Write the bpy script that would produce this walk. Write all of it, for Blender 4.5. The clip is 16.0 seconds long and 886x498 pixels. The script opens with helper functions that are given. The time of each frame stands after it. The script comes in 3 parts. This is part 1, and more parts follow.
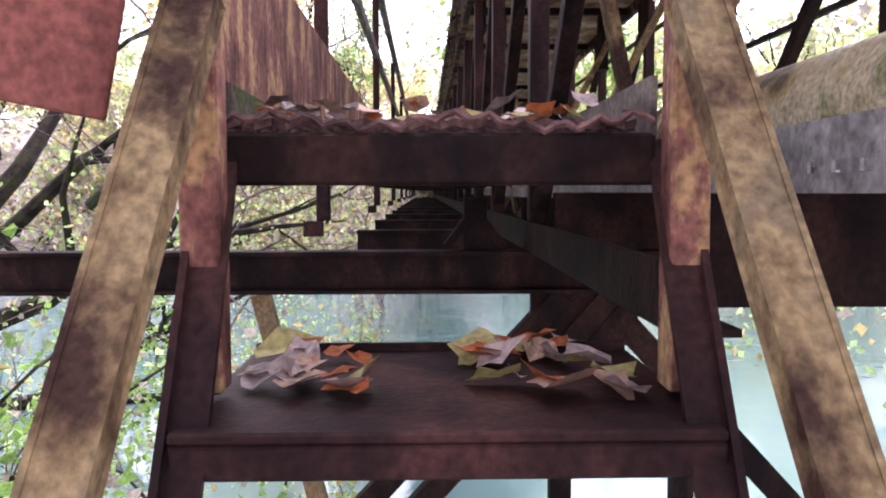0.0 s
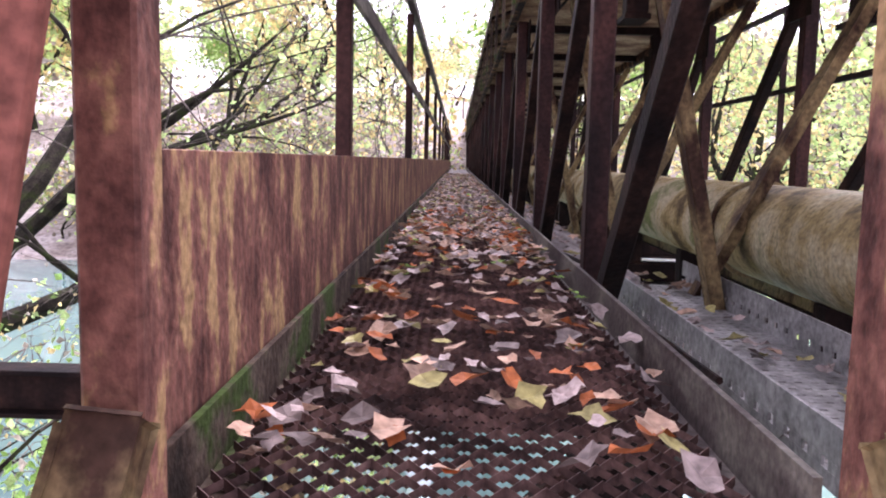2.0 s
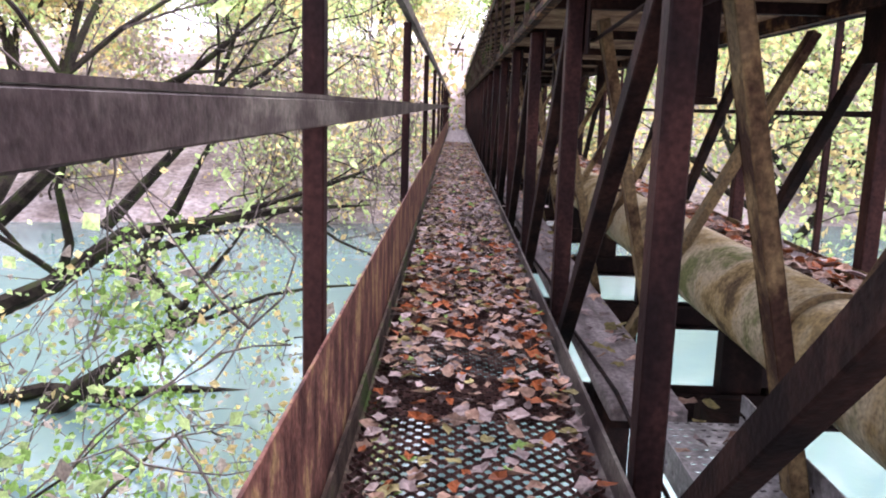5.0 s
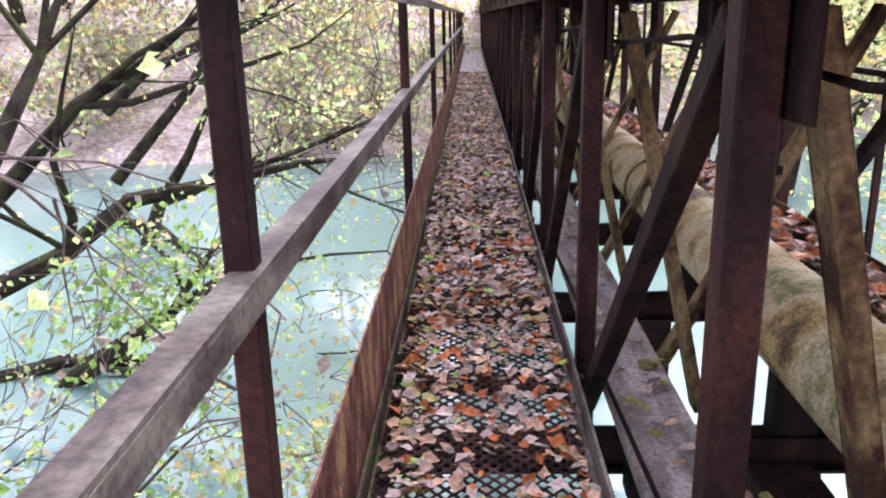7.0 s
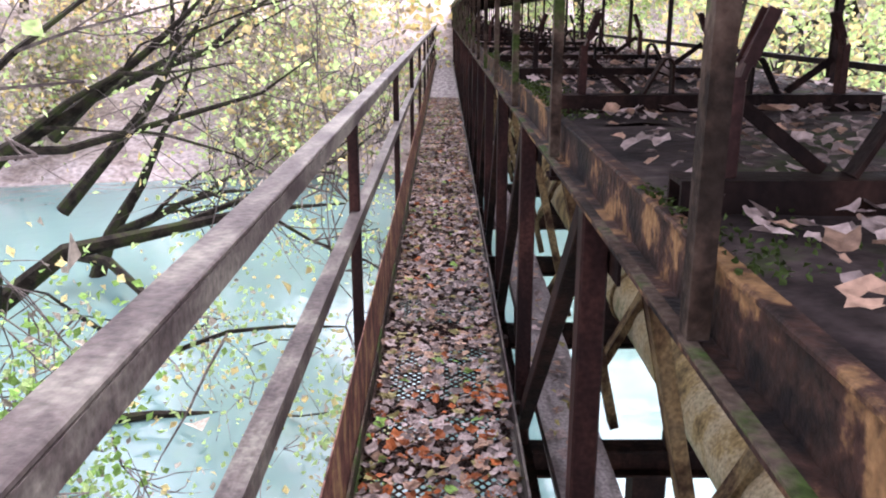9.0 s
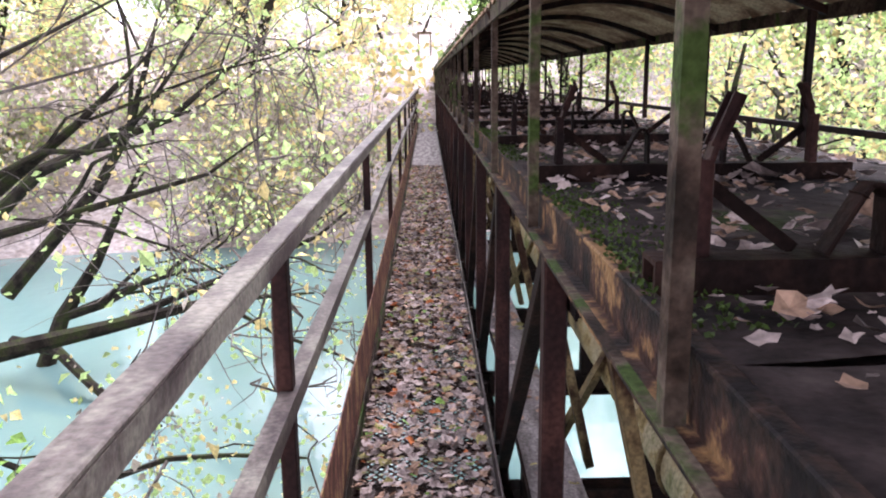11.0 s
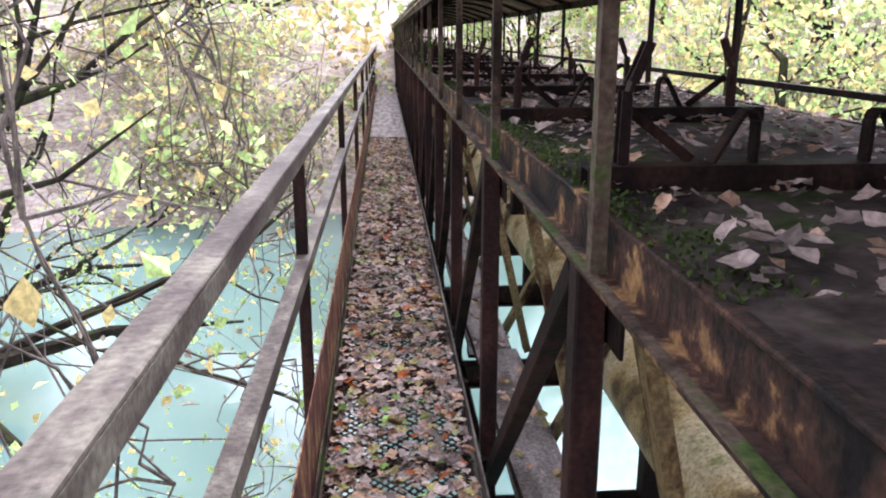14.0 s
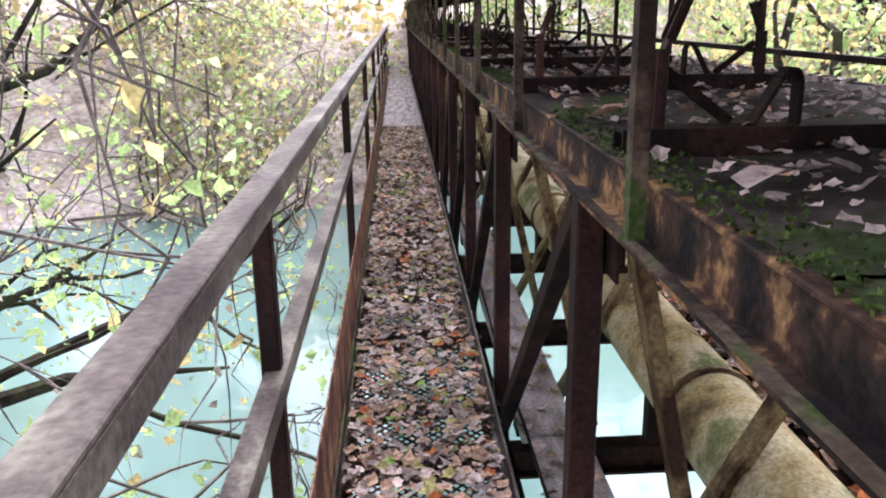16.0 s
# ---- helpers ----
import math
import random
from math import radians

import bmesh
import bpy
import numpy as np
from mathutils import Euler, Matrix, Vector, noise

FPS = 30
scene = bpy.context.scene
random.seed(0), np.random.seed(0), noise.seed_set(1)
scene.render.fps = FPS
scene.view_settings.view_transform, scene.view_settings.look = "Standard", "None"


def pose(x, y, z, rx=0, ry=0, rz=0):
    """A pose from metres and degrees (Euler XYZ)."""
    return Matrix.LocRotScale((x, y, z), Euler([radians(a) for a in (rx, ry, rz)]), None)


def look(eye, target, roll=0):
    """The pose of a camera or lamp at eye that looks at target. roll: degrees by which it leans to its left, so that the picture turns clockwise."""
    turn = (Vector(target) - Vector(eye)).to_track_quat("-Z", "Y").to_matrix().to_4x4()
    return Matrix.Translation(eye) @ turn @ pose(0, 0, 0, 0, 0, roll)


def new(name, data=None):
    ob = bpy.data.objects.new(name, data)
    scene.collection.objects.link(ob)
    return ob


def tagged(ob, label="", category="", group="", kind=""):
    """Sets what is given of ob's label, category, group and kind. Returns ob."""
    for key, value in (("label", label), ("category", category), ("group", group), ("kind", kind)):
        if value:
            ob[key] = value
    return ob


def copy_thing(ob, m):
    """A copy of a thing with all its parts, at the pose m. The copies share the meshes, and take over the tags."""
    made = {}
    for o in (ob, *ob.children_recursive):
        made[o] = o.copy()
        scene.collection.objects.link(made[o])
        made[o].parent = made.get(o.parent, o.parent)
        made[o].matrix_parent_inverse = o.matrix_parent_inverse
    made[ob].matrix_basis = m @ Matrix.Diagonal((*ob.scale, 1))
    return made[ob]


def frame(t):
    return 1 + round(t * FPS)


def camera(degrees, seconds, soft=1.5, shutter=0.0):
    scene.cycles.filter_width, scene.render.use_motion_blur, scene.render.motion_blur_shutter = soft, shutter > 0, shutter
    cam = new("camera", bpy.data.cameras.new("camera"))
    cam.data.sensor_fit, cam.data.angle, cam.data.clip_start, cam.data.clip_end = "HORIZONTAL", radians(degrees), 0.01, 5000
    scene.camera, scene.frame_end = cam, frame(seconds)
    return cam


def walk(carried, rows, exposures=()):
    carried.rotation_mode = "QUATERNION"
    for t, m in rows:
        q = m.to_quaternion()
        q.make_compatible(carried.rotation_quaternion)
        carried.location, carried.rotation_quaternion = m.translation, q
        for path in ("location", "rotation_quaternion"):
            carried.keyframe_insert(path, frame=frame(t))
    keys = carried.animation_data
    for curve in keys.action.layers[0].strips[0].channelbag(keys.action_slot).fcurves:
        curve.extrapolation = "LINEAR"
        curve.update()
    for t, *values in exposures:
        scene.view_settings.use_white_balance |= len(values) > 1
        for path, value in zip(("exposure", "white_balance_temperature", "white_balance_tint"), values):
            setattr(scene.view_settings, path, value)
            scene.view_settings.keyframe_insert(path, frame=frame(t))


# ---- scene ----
cam = camera(58.4, 16.0, soft=2.0)
PATH = [
    (0, (-0.013, 0.633, -0.085), (0.032, 2.627, -0.229), -0.1),
    (0.5, (-0.01, 0.727, -0.033), (0.047, 2.723, -0.151), -0.1),
    (1, (-0.005, 0.786, 0.089), (-0.006, 2.778, -0.087), 0.8),
    (1.5, (-0.012, 0.864, 0.13), (-0.064, 2.859, 0.011), 0.5),
    (2, (-0.026, 0.949, 0.258), (-0.057, 2.937, 0.035), 1.3),
    (2.5, (-0.018, 1.028, 0.3), (-0.023, 3.020, 0.114), 1.6),
    (3, (-0.004, 1.121, 0.399), (0.011, 3.097, 0.092), 1.7),
    (3.5, (0.008, 1.164, 0.466), (-0.009, 3.144, 0.181), 1.9),
    (4, (-0.042, 1.313, 0.508), (-0.058, 3.279, 0.141), 1.1),
    (4.5, (-0.059, 1.387, 0.579), (-0.068, 3.353, 0.213), 1.6),
    (4.7, (-0.063, 1.437, 0.588), (-0.08, 3.408, 0.248), 2.0),
    (5.6, (-0.033, 1.475, 0.76), (-0.073, 3.42, 0.314), 0.1),
    (6.8, (0.006, 1.789, 0.887), (-0.065, 3.699, 0.3), -2.5),
    (7, (-0.015, 1.855, 0.903), (-0.094, 3.772, 0.339), -1.4),
    (7.5, (0.016, 2.034, 1.04), (-0.07, 3.941, 0.443), -2.0),
    (8, (0.033, 2.109, 1.151), (-0.027, 3.999, 0.5), -1.6),
    (8.5, (0.04, 2.288, 1.213), (-0.057, 4.193, 0.614), -1.6),
    (9, (0.017, 2.494, 1.239), (0.011, 4.413, 0.676), -0.2),
    (9.5, (0.016, 2.748, 1.258), (0.029, 4.691, 0.782), -0.9),
    (10, (0.025, 2.964, 1.274), (0.03, 4.911, 0.818), -0.3),
    (10.2, (0.038, 3.05, 1.269), (0.048, 5.006, 0.85), -0.5),
    (12.3, (-0.006, 4.103, 1.259), (0.062, 6.049, 0.803), -0.4),
    (12.5, (-0.008, 4.201, 1.255), (0.048, 6.139, 0.763), -1.4),
    (13, (0.02, 4.523, 1.257), (0.053, 6.466, 0.783), -0.3),
    (13.5, (0.025, 4.758, 1.254), (0.088, 6.699, 0.778), -0.2),
    (14, (-0.024, 5.024, 1.255), (0.114, 6.95, 0.735), -0.1),
    (14.5, (-0.021, 5.255, 1.239), (0.124, 7.188, 0.75), 0.1),
    (15, (-0.012, 5.515, 1.238), (0.153, 7.418, 0.647), 1.8),
    (15.5, (-0.036, 5.766, 1.24), (0.147, 7.681, 0.694), 2.2),
    (16, (-0.041, 6.002, 1.227), (0.061, 7.917, 0.661), -0.9),
]
walk(cam, [(t, look(eye, target, roll)) for t, eye, target, roll in PATH], exposures=[(0, 2.1, 6000, 34), (7, 2.15, 6000, 30), (16, 2.2, 6000, 20)])

# ---- world and light: a bright overcast autumn day ----
world = bpy.data.worlds.new("world")
scene.world = world
world.use_nodes = True
wn, wl = world.node_tree.nodes, world.node_tree.links
sky = wn.new("ShaderNodeTexSky")
sky.sky_type = "NISHITA"
sky.sun_disc = False
sky.sun_elevation, sky.sun_rotation = radians(50), radians(20)
sky.dust_density, sky.air_density = 3.0, 1.0
grey = wn.new("ShaderNodeHueSaturation")
grey.inputs["Saturation"].default_value = 0.12
wl.new(sky.outputs[0], grey.inputs["Color"])
wl.new(grey.outputs[0], wn["Background"].inputs[0])
wn["Background"].inputs[1].default_value = 0.15
sun = new("sun", bpy.data.lights.new("sun", "SUN"))
sun.data.energy, sun.data.angle, sun.data.color = 1.0, radians(40), (1.0, 0.97, 0.92)
sun.matrix_world = look((0, 0, 20), (-6, -9, 0)) 


# ---- materials ----
def material(name, colours, scale=6.0, rough=0.8, metal=0.0, bump=0.3, stretch=(1, 1, 1), fine=90.0, contrast=0.12, island=0.0, through_light=0.0):
    """Blotches of the given colours (edges set by contrast), darkened and lightened by a fine grain."""
    m = bpy.data.materials.new(name)
    m.use_nodes = True
    n, l = m.node_tree.nodes, m.node_tree.links
    b = n["Principled BSDF"]
    b.inputs["Roughness"].default_value, b.inputs["Metallic"].default_value = rough, metal
    b.inputs["Specular IOR Level"].default_value = 0.10
    tc, mp = n.new("ShaderNodeNewGeometry"), n.new("ShaderNodeMapping")
    mp.inputs["Scale"].default_value = stretch
    l.new(tc.outputs["Position"], mp.inputs[0])
    a = n.new("ShaderNodeTexNoise")
    a.inputs["Scale"].default_value, a.inputs["Detail"].default_value, a.inputs["Roughness"].default_value = scale, 6, 0.62
    l.new(mp.outputs[0], a.inputs["Vector"])
    ramp = n.new("ShaderNodeValToRGB")
    e = ramp.color_ramp.elements
    k = len(colours)
    for i, c in enumerate(colours):
        at = 0.5 + (i - (k - 1) / 2) * contrast
        el = e[i] if i < 2 else e.new(at)
        el.position, el.color = at, (*c, 1)
    l.new(a.outputs[0], ramp.inputs[0])
    g = n.new("ShaderNodeTexNoise")
    g.inputs["Scale"].default_value, g.inputs["Detail"].default_value = fine, 3
    l.new(tc.outputs["Position"], g.inputs["Vector"])
    gr = n.new("ShaderNodeMapRange")
    gr.inputs[1].default_value, gr.inputs[2].default_value, gr.inputs[3].default_value, gr.inputs[4].default_value = 0.25, 0.75, 0.55, 1.45
    l.new(g.outputs[0], gr.inputs[0])
    mul = n.new("ShaderNodeVectorMath")
    mul.operation = "MULTIPLY"
    l.new(ramp.outputs[0], mul.inputs[0])
    l.new(gr.outputs[0], mul.inputs[1])
    out = mul.outputs[0]
    if island:
        hs = n.new("ShaderNodeHueSaturation")
        mr = n.new("ShaderNodeMapRange")
        mr.inputs[3].default_value, mr.inputs[4].default_value = 1 - island, 1 + island
        l.new(tc.outputs["Random Per Island"], mr.inputs[0])
        l.new(mr.outputs[0], hs.inputs["Value"])
        l.new(out, hs.inputs["Color"])
        out = hs.outputs[0]
    l.new(out, b.inputs["Base Color"])
    if bump:
        bp = n.new("ShaderNodeBump")
        bp.inputs["Strength"].default_value, bp.inputs["Distance"].default_value = bump, 0.004
        add = n.new("ShaderNodeMath")
        l.new(a.outputs[0], add.inputs[0])
        l.new(g.outputs[0], add.inputs[1])
        l.new(add.outputs[0], bp.inputs["Height"])
        l.new(bp.outputs[0], b.inputs["Normal"])
    if through_light:
        t = n.new("ShaderNodeBsdfTranslucent")
        mix = n.new("ShaderNodeMixShader")
        mix.inputs[0].default_value = through_light
        l.new(out, t.inputs["Color"])
        l.new(b.outputs[0], mix.inputs[1])
        l.new(t.outputs[0], mix.inputs[2])
        l.new(mix.outputs[0], n["Material Output"].inputs["Surface"])
    return m


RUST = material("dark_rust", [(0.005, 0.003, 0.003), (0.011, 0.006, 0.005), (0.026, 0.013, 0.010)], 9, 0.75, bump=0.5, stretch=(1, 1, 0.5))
BROWN = material("brown_painted_steel", [(0.011, 0.006, 0.006), (0.024, 0.011, 0.010), (0.048, 0.021, 0.017)], 7, 0.6, bump=0.35, stretch=(1, 1, 0.35))
PEEL = material("peeling_ochre_paint_on_rust", [(0.054, 0.023, 0.019), (0.093, 0.040, 0.031), (0.132, 0.059, 0.045), (0.171, 0.081, 0.059), (0.279, 0.178, 0.085)], 13, 0.7, bump=0.5, stretch=(1, 1.1, 0.55), contrast=0.05)
OCHRE = material("worn_ochre_paint", [(0.035, 0.018, 0.012), (0.10, 0.068, 0.034), (0.19, 0.14, 0.068), (0.13, 0.10, 0.055)], 8, 0.65, bump=0.4, stretch=(1, 1, 0.6), contrast=0.07)
RAIL = material("weathered_grey_brown_rail", [(0.041, 0.030, 0.029), (0.075, 0.061, 0.055), (0.145, 0.131, 0.109)], 11, 0.55, bump=0.35, stretch=(1, 0.4, 1))
CHORD = material("flaking_ochre_chord", [(0.009, 0.007, 0.007), (0.024, 0.015, 0.012), (0.047, 0.024, 0.018), (0.189, 0.108, 0.049)], 11, 0.75, bump=0.6, contrast=0.07)
MOSSY = material("rust_with_moss", [(0.018, 0.013, 0.010), (0.045, 0.03, 0.022), (0.08, 0.06, 0.045), (0.035, 0.055, 0.014)], 6, 0.9, bump=0.6, contrast=0.07)
DECK = material("dirt_and_moss_on_plate", [(0.012, 0.009, 0.009), (0.028, 0.020, 0.019), (0.055, 0.042, 0.039), (0.032, 0.048, 0.013)], 3.2, 0.95, bump=1.0, contrast=0.085, fine=45)
GALV = material("galvanised_steel", [(0.17, 0.165, 0.16), (0.25, 0.245, 0.24), (0.32, 0.31, 0.30)], 12, 0.45, 0.35, bump=0.15)
PLANK = material("grey_weathered_plank", [(0.135, 0.115, 0.108), (0.230, 0.203, 0.196), (0.324, 0.290, 0.277)], 5, 0.85, bump=0.5, stretch=(3, 0.5, 1))
PIPE = material("ochre_pipe_with_moss", [(0.081, 0.057, 0.029), (0.276, 0.207, 0.092), (0.380, 0.322, 0.207), (0.138, 0.149, 0.057)], 3.5, 0.6, bump=0.3, contrast=0.09)
ROOF = material("tan_rusted_sheet", [(0.10, 0.05, 0.03), (0.22, 0.14, 0.085), (0.34, 0.25, 0.16)], 5, 0.8, bump=0.3)
GRATE = material("dark_grating_steel", [(0.037, 0.024, 0.022), (0.093, 0.054, 0.048), (0.170, 0.102, 0.088)], 14, 0.5, 0.2, bump=0.3)
BARK = material("mossy_bark", [(0.016, 0.013, 0.010), (0.035, 0.028, 0.022), (0.035, 0.042, 0.016)], 7, 0.95, bump=0.9, contrast=0.1)
# twigs and ground are paled: distance haze is put into their base colours
TWIG = material("grey_twig", [(0.08, 0.066, 0.06), (0.16, 0.135, 0.12)], 9, 0.9, bump=0.2)
GROUND = material("haze_pale_leaf_litter", [(0.27, 0.22, 0.20), (0.38, 0.32, 0.30), (0.47, 0.41, 0.40)], 1.3, 1.0, bump=1.0, fine=9)


def leaf_material(name, colour, spread=0.35, light=0.5):
    return material(name, [tuple(c * 0.8 for c in colour), tuple(min(1, c * 1.2) for c in colour)], 2.0, 0.55, bump=0, island=spread, through_light=light)


LEAF_GREEN = leaf_material("yellow_green_leaf", (0.46, 0.60, 0.24), 0.25, 0.6)
MOSS = leaf_material("dark_green_moss", (0.035, 0.055, 0.012), 0.5, 0.1)
LEAF_DEEP = leaf_material("green_leaf", (0.24, 0.40, 0.10))
LEAF_GOLD = leaf_material("golden_leaf", (0.66, 0.53, 0.24), 0.25, 0.6)
LEAF_DRY = leaf_material("dry_brown_leaf", (0.36, 0.31, 0.25), light=0.3)
FALL_TAN = leaf_material("fallen_tan_leaf", (0.336, 0.217, 0.154), 0.5, 0.1)
FALL_GREY = leaf_material("fallen_grey_brown_leaf", (0.281, 0.221, 0.204), 0.6, 0.05)
FALL_RED = leaf_material("fallen_orange_leaf", (0.30, 0.09, 0.03), 0.4, 0.15)
FALL_YELLOW = leaf_material("fallen_yellow_leaf", (0.28, 0.245, 0.10), 0.4, 0.15)

WATER = bpy.data.materials.new("turquoise_river_water")
WATER.use_nodes = True
wb = WATER.node_tree.nodes["Principled BSDF"]
wb.inputs["Base Color"].default_value = (0.135, 0.225, 0.212, 1)
wb.inputs["Roughness"].default_value = 0.06
wnoise = WATER.node_tree.nodes.new("ShaderNodeTexNoise")
wnoise.inputs["Scale"].default_value, wnoise.inputs["Detail"].default_value = 1.6, 4
wbump = WATER.node_tree.nodes.new("ShaderNodeBump")
wbump.inputs["Strength"].default_value, wbump.inputs["Distance"].default_value = 0.25, 0.05
wgeo = WATER.node_tree.nodes.new("ShaderNodeNewGeometry")
WATER.node_tree.links.new(wgeo.outputs["Position"], wnoise.inputs["Vector"])
WATER.node_tree.links.new(wnoise.outputs[0], wbump.inputs["Height"])
WATER.node_tree.links.new(wbump.outputs[0], wb.inputs["Normal"])


# ---- builders ----
def thing(name, label, category, group="", kind="", at=(0, 0, 0)):
    ob = new(name)
    ob.location = at
    return tagged(ob, label, category, group, kind)


def mesh_of(name, bm, mats):
    me = bpy.data.meshes.new(name)
    bmesh.ops.recalc_face_normals(bm, faces=bm.faces)
    bm.to_mesh(me)
    bm.free()
    for m in mats if isinstance(mats, (list, tuple)) else [mats]:
        me.materials.append(m)
    return me


def part(name, bm, mats, parent=None, label="", kind=""):
    ob = new(name, bm if isinstance(bm, bpy.types.Mesh) else mesh_of(name, bm, mats))
    if parent:
        ob.parent = parent
        ob.matrix_parent_inverse = Matrix.Translation(-parent.location)
    return tagged(ob, label, kind=kind)


def single(name, bm, mats, label, category, group="", kind=""):
    return tagged(part(name, bm, mats), label, category, group, kind)


def add_box(bm, x0, x1, y0, y1, z0, z1, bevel=0.0):
    r = bmesh.ops.create_cube(bm, size=1)
    for v in r["verts"]:
        v.co = Vector(((x0 + x1) / 2 + v.co.x * (x1 - x0), (y0 + y1) / 2 + v.co.y * (y1 - y0), (z0 + z1) / 2 + v.co.z * (z1 - z0)))
    if bevel:
        edges = list({e for v in r["verts"] for e in v.link_edges})
        bmesh.ops.bevel(bm, geom=edges, offset=bevel, segments=1, affect="EDGES")
    return bm


def boxm(*a, bevel=0.0):
    return add_box(bmesh.new(), *a, bevel=bevel)


def add_bar(bm, p, q, w, h, bevel=0.0, side=(1, 0, 0)):
    """A bar from p to q, w wide along side and h across it."""
    p, q = Vector(p), Vector(q)
    d = (q - p).normalized()
    s = Vector(side)
    s = (s - d * s.dot(d)).normalized()
    u = d.cross(s)
    r = bmesh.ops.create_cube(bm, size=1)
    for v in r["verts"]:
        c = v.co.copy()
        v.co = p + (q - p) * (c.z + 0.5) + s * c.x * w + u * c.y * h
    if bevel:
        bmesh.ops.bevel(bm, geom=list({e for v in r["verts"] for e in v.link_edges}), offset=bevel, segments=1, affect="EDGES")
    return bm


def barm(*a, **k):
    return add_bar(bmesh.new(), *a, **k)


def add_tube(bm, pts, radii, sides=6):
    """A tapered tube through the points."""
    rings = []
    for i, p in enumerate(pts):
        d = (pts[min(i + 1, len(pts) - 1)] - pts[max(i - 1, 0)]).normalized()
        s = d.orthogonal().normalized()
        u = d.cross(s)
        rings.append([bm.verts.new(p + (s * math.cos(a) + u * math.sin(a)) * radii[i]) for a in (2 * math.pi * k / sides for k in range(sides))])
    for a, b in zip(rings, rings[1:]):
        shift = min(range(sides), key=lambda k: sum((a[j].co - b[(j + k) % sides].co).length for j in range(0, sides, 2)))
        for k in range(sides):
            bm.faces.new((a[k], a[(k + 1) % sides], b[(k + 1 + shift) % sides], b[(k + shift) % sides]))
    bm.faces.new(rings[0])
    bm.faces.new(rings[-1])
    return bm


def raw_mesh(name, verts, faces, mats, index=None):
    me = bpy.data.meshes.new(name)
    me.from_pydata(verts, [], faces)
    for m in mats:
        me.materials.append(m)
    if index is not None:
        me.polygons.foreach_set("material_index", index)
    me.update()
    return me


class LeafPile:
    """Gathers many leaves into one mesh."""

    def __init__(self, seed):
        self.v, self.f, self.i, self.r = [], [], [], random.Random(seed)

    def blade(self, at, size, mat, flat=False):
        r = self.r
        if flat:
            n = Vector((r.gauss(0, 0.28), r.gauss(0, 0.28), 1)).normalized()
        else:
            n = Vector((r.gauss(0, 1), r.gauss(0, 1), r.gauss(0.4, 1))).normalized()
        s = n.orthogonal().normalized()
        s.rotate(Matrix.Rotation(r.uniform(0, 6.28), 3, n))
        u = n.cross(s)
        k = len(self.v)
        lift = n * size * r.uniform(0.05, 0.25)
        if flat:
            # a lobed leaf with a folded middle
            ring = []
            for j in range(9):
                a = 6.283 * j / 9 + r.uniform(-0.15, 0.15)
                q = size * (0.56 if j % 2 else 0.40) * r.uniform(0.75, 1.2)
                up = n * size * (0.02 + 0.22 * abs(math.sin(a)) * r.random() + 0.06 * r.random())
                ring.append(at + s * math.cos(a) * q + u * math.sin(a) * q * 0.8 + up)
            self.v += [at + n * size * 0.03, *ring]
            for j in range(9):
                self.f.append((k, k + 1 + j, k + 1 + (j + 1) % 9))
                self.i.append(mat)
        else:
            w = size * r.uniform(0.28, 0.45)
            self.v += [at - s * size * 0.5, at + u * w + lift, at + s * size * 0.5, at - u * w + lift]
            self.f.append((k, k + 1, k + 2, k + 3))
            self.i.append(mat)

    def mesh(self, name, mats):
        return raw_mesh(name, [tuple(p) for p in self.v], self.f, mats, self.i)


# ---- ground, river and far hills ----
WATER_Z = -2.3


def land(x, y):
    """Height of the ground: the near bank, the river bed, the far bank and the hills."""
    bed = -3.6
    near = -1.62 - max(0.0, y - 0.9) * 1.4 if y > 0.9 else -1.62 + max(0.0, -y - 3) * 0.12
    shore = 21 + 1.5 * math.sin(x * 0.13) + (x * 0.10 if x > 0 else x * 0.05)
    far = -2.5 + (y - shore) * 0.42 if y > shore - 3 else bed
    if y > shore + 9:
        far = -2.5 + 9 * 0.42 + (y - shore - 9) * 0.10
    h = max(bed, near if y < 6 else bed, min(far, 9.0))
    return h + 0.10 * noise.noise((x * 0.5, y * 0.5, 0)) + 0.35 * noise.noise((x * 0.11, y * 0.11, 4)) * (1 if y > 15 else 0)


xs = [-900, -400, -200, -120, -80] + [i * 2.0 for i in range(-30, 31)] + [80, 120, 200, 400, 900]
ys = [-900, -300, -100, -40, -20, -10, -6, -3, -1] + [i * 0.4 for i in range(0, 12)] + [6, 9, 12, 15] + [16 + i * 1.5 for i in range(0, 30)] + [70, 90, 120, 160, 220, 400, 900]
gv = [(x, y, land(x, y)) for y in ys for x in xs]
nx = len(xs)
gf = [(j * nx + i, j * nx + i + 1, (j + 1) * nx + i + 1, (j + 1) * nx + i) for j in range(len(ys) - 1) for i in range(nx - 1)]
ground = tagged(new("ground", raw_mesh("ground", gv, gf, [GROUND])), "leaf-littered river banks and wooded hillside, haze put into the pale colour", "ground", kind="structure")
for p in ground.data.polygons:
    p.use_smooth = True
bm = bmesh.new()
bmesh.ops.create_grid(bm, x_segments=1, y_segments=1, size=1)
for v in bm.verts:
    v.co = Vector((v.co.x * 400, 11 + v.co.y * 12 if v.co.y > 0 else 1.0, WATER_Z))
single("water", bm, WATER, "turquoise river water with pale sky reflections", "water", kind="structure")

# ---- the walkway ----
Y0, Y1 = 1.495, 44.0
NODE = 1.15
NODES = [2.73 + NODE * k for k in range(-1, 35)]
BARS = [2.40 + 0.94 * k for k in range(40)]
BZ = -0.24

walkway = thing("walkway", "narrow rusty steel walkway of expanded metal grating", "walkway", kind="structure", at=(0, Y0, 0))


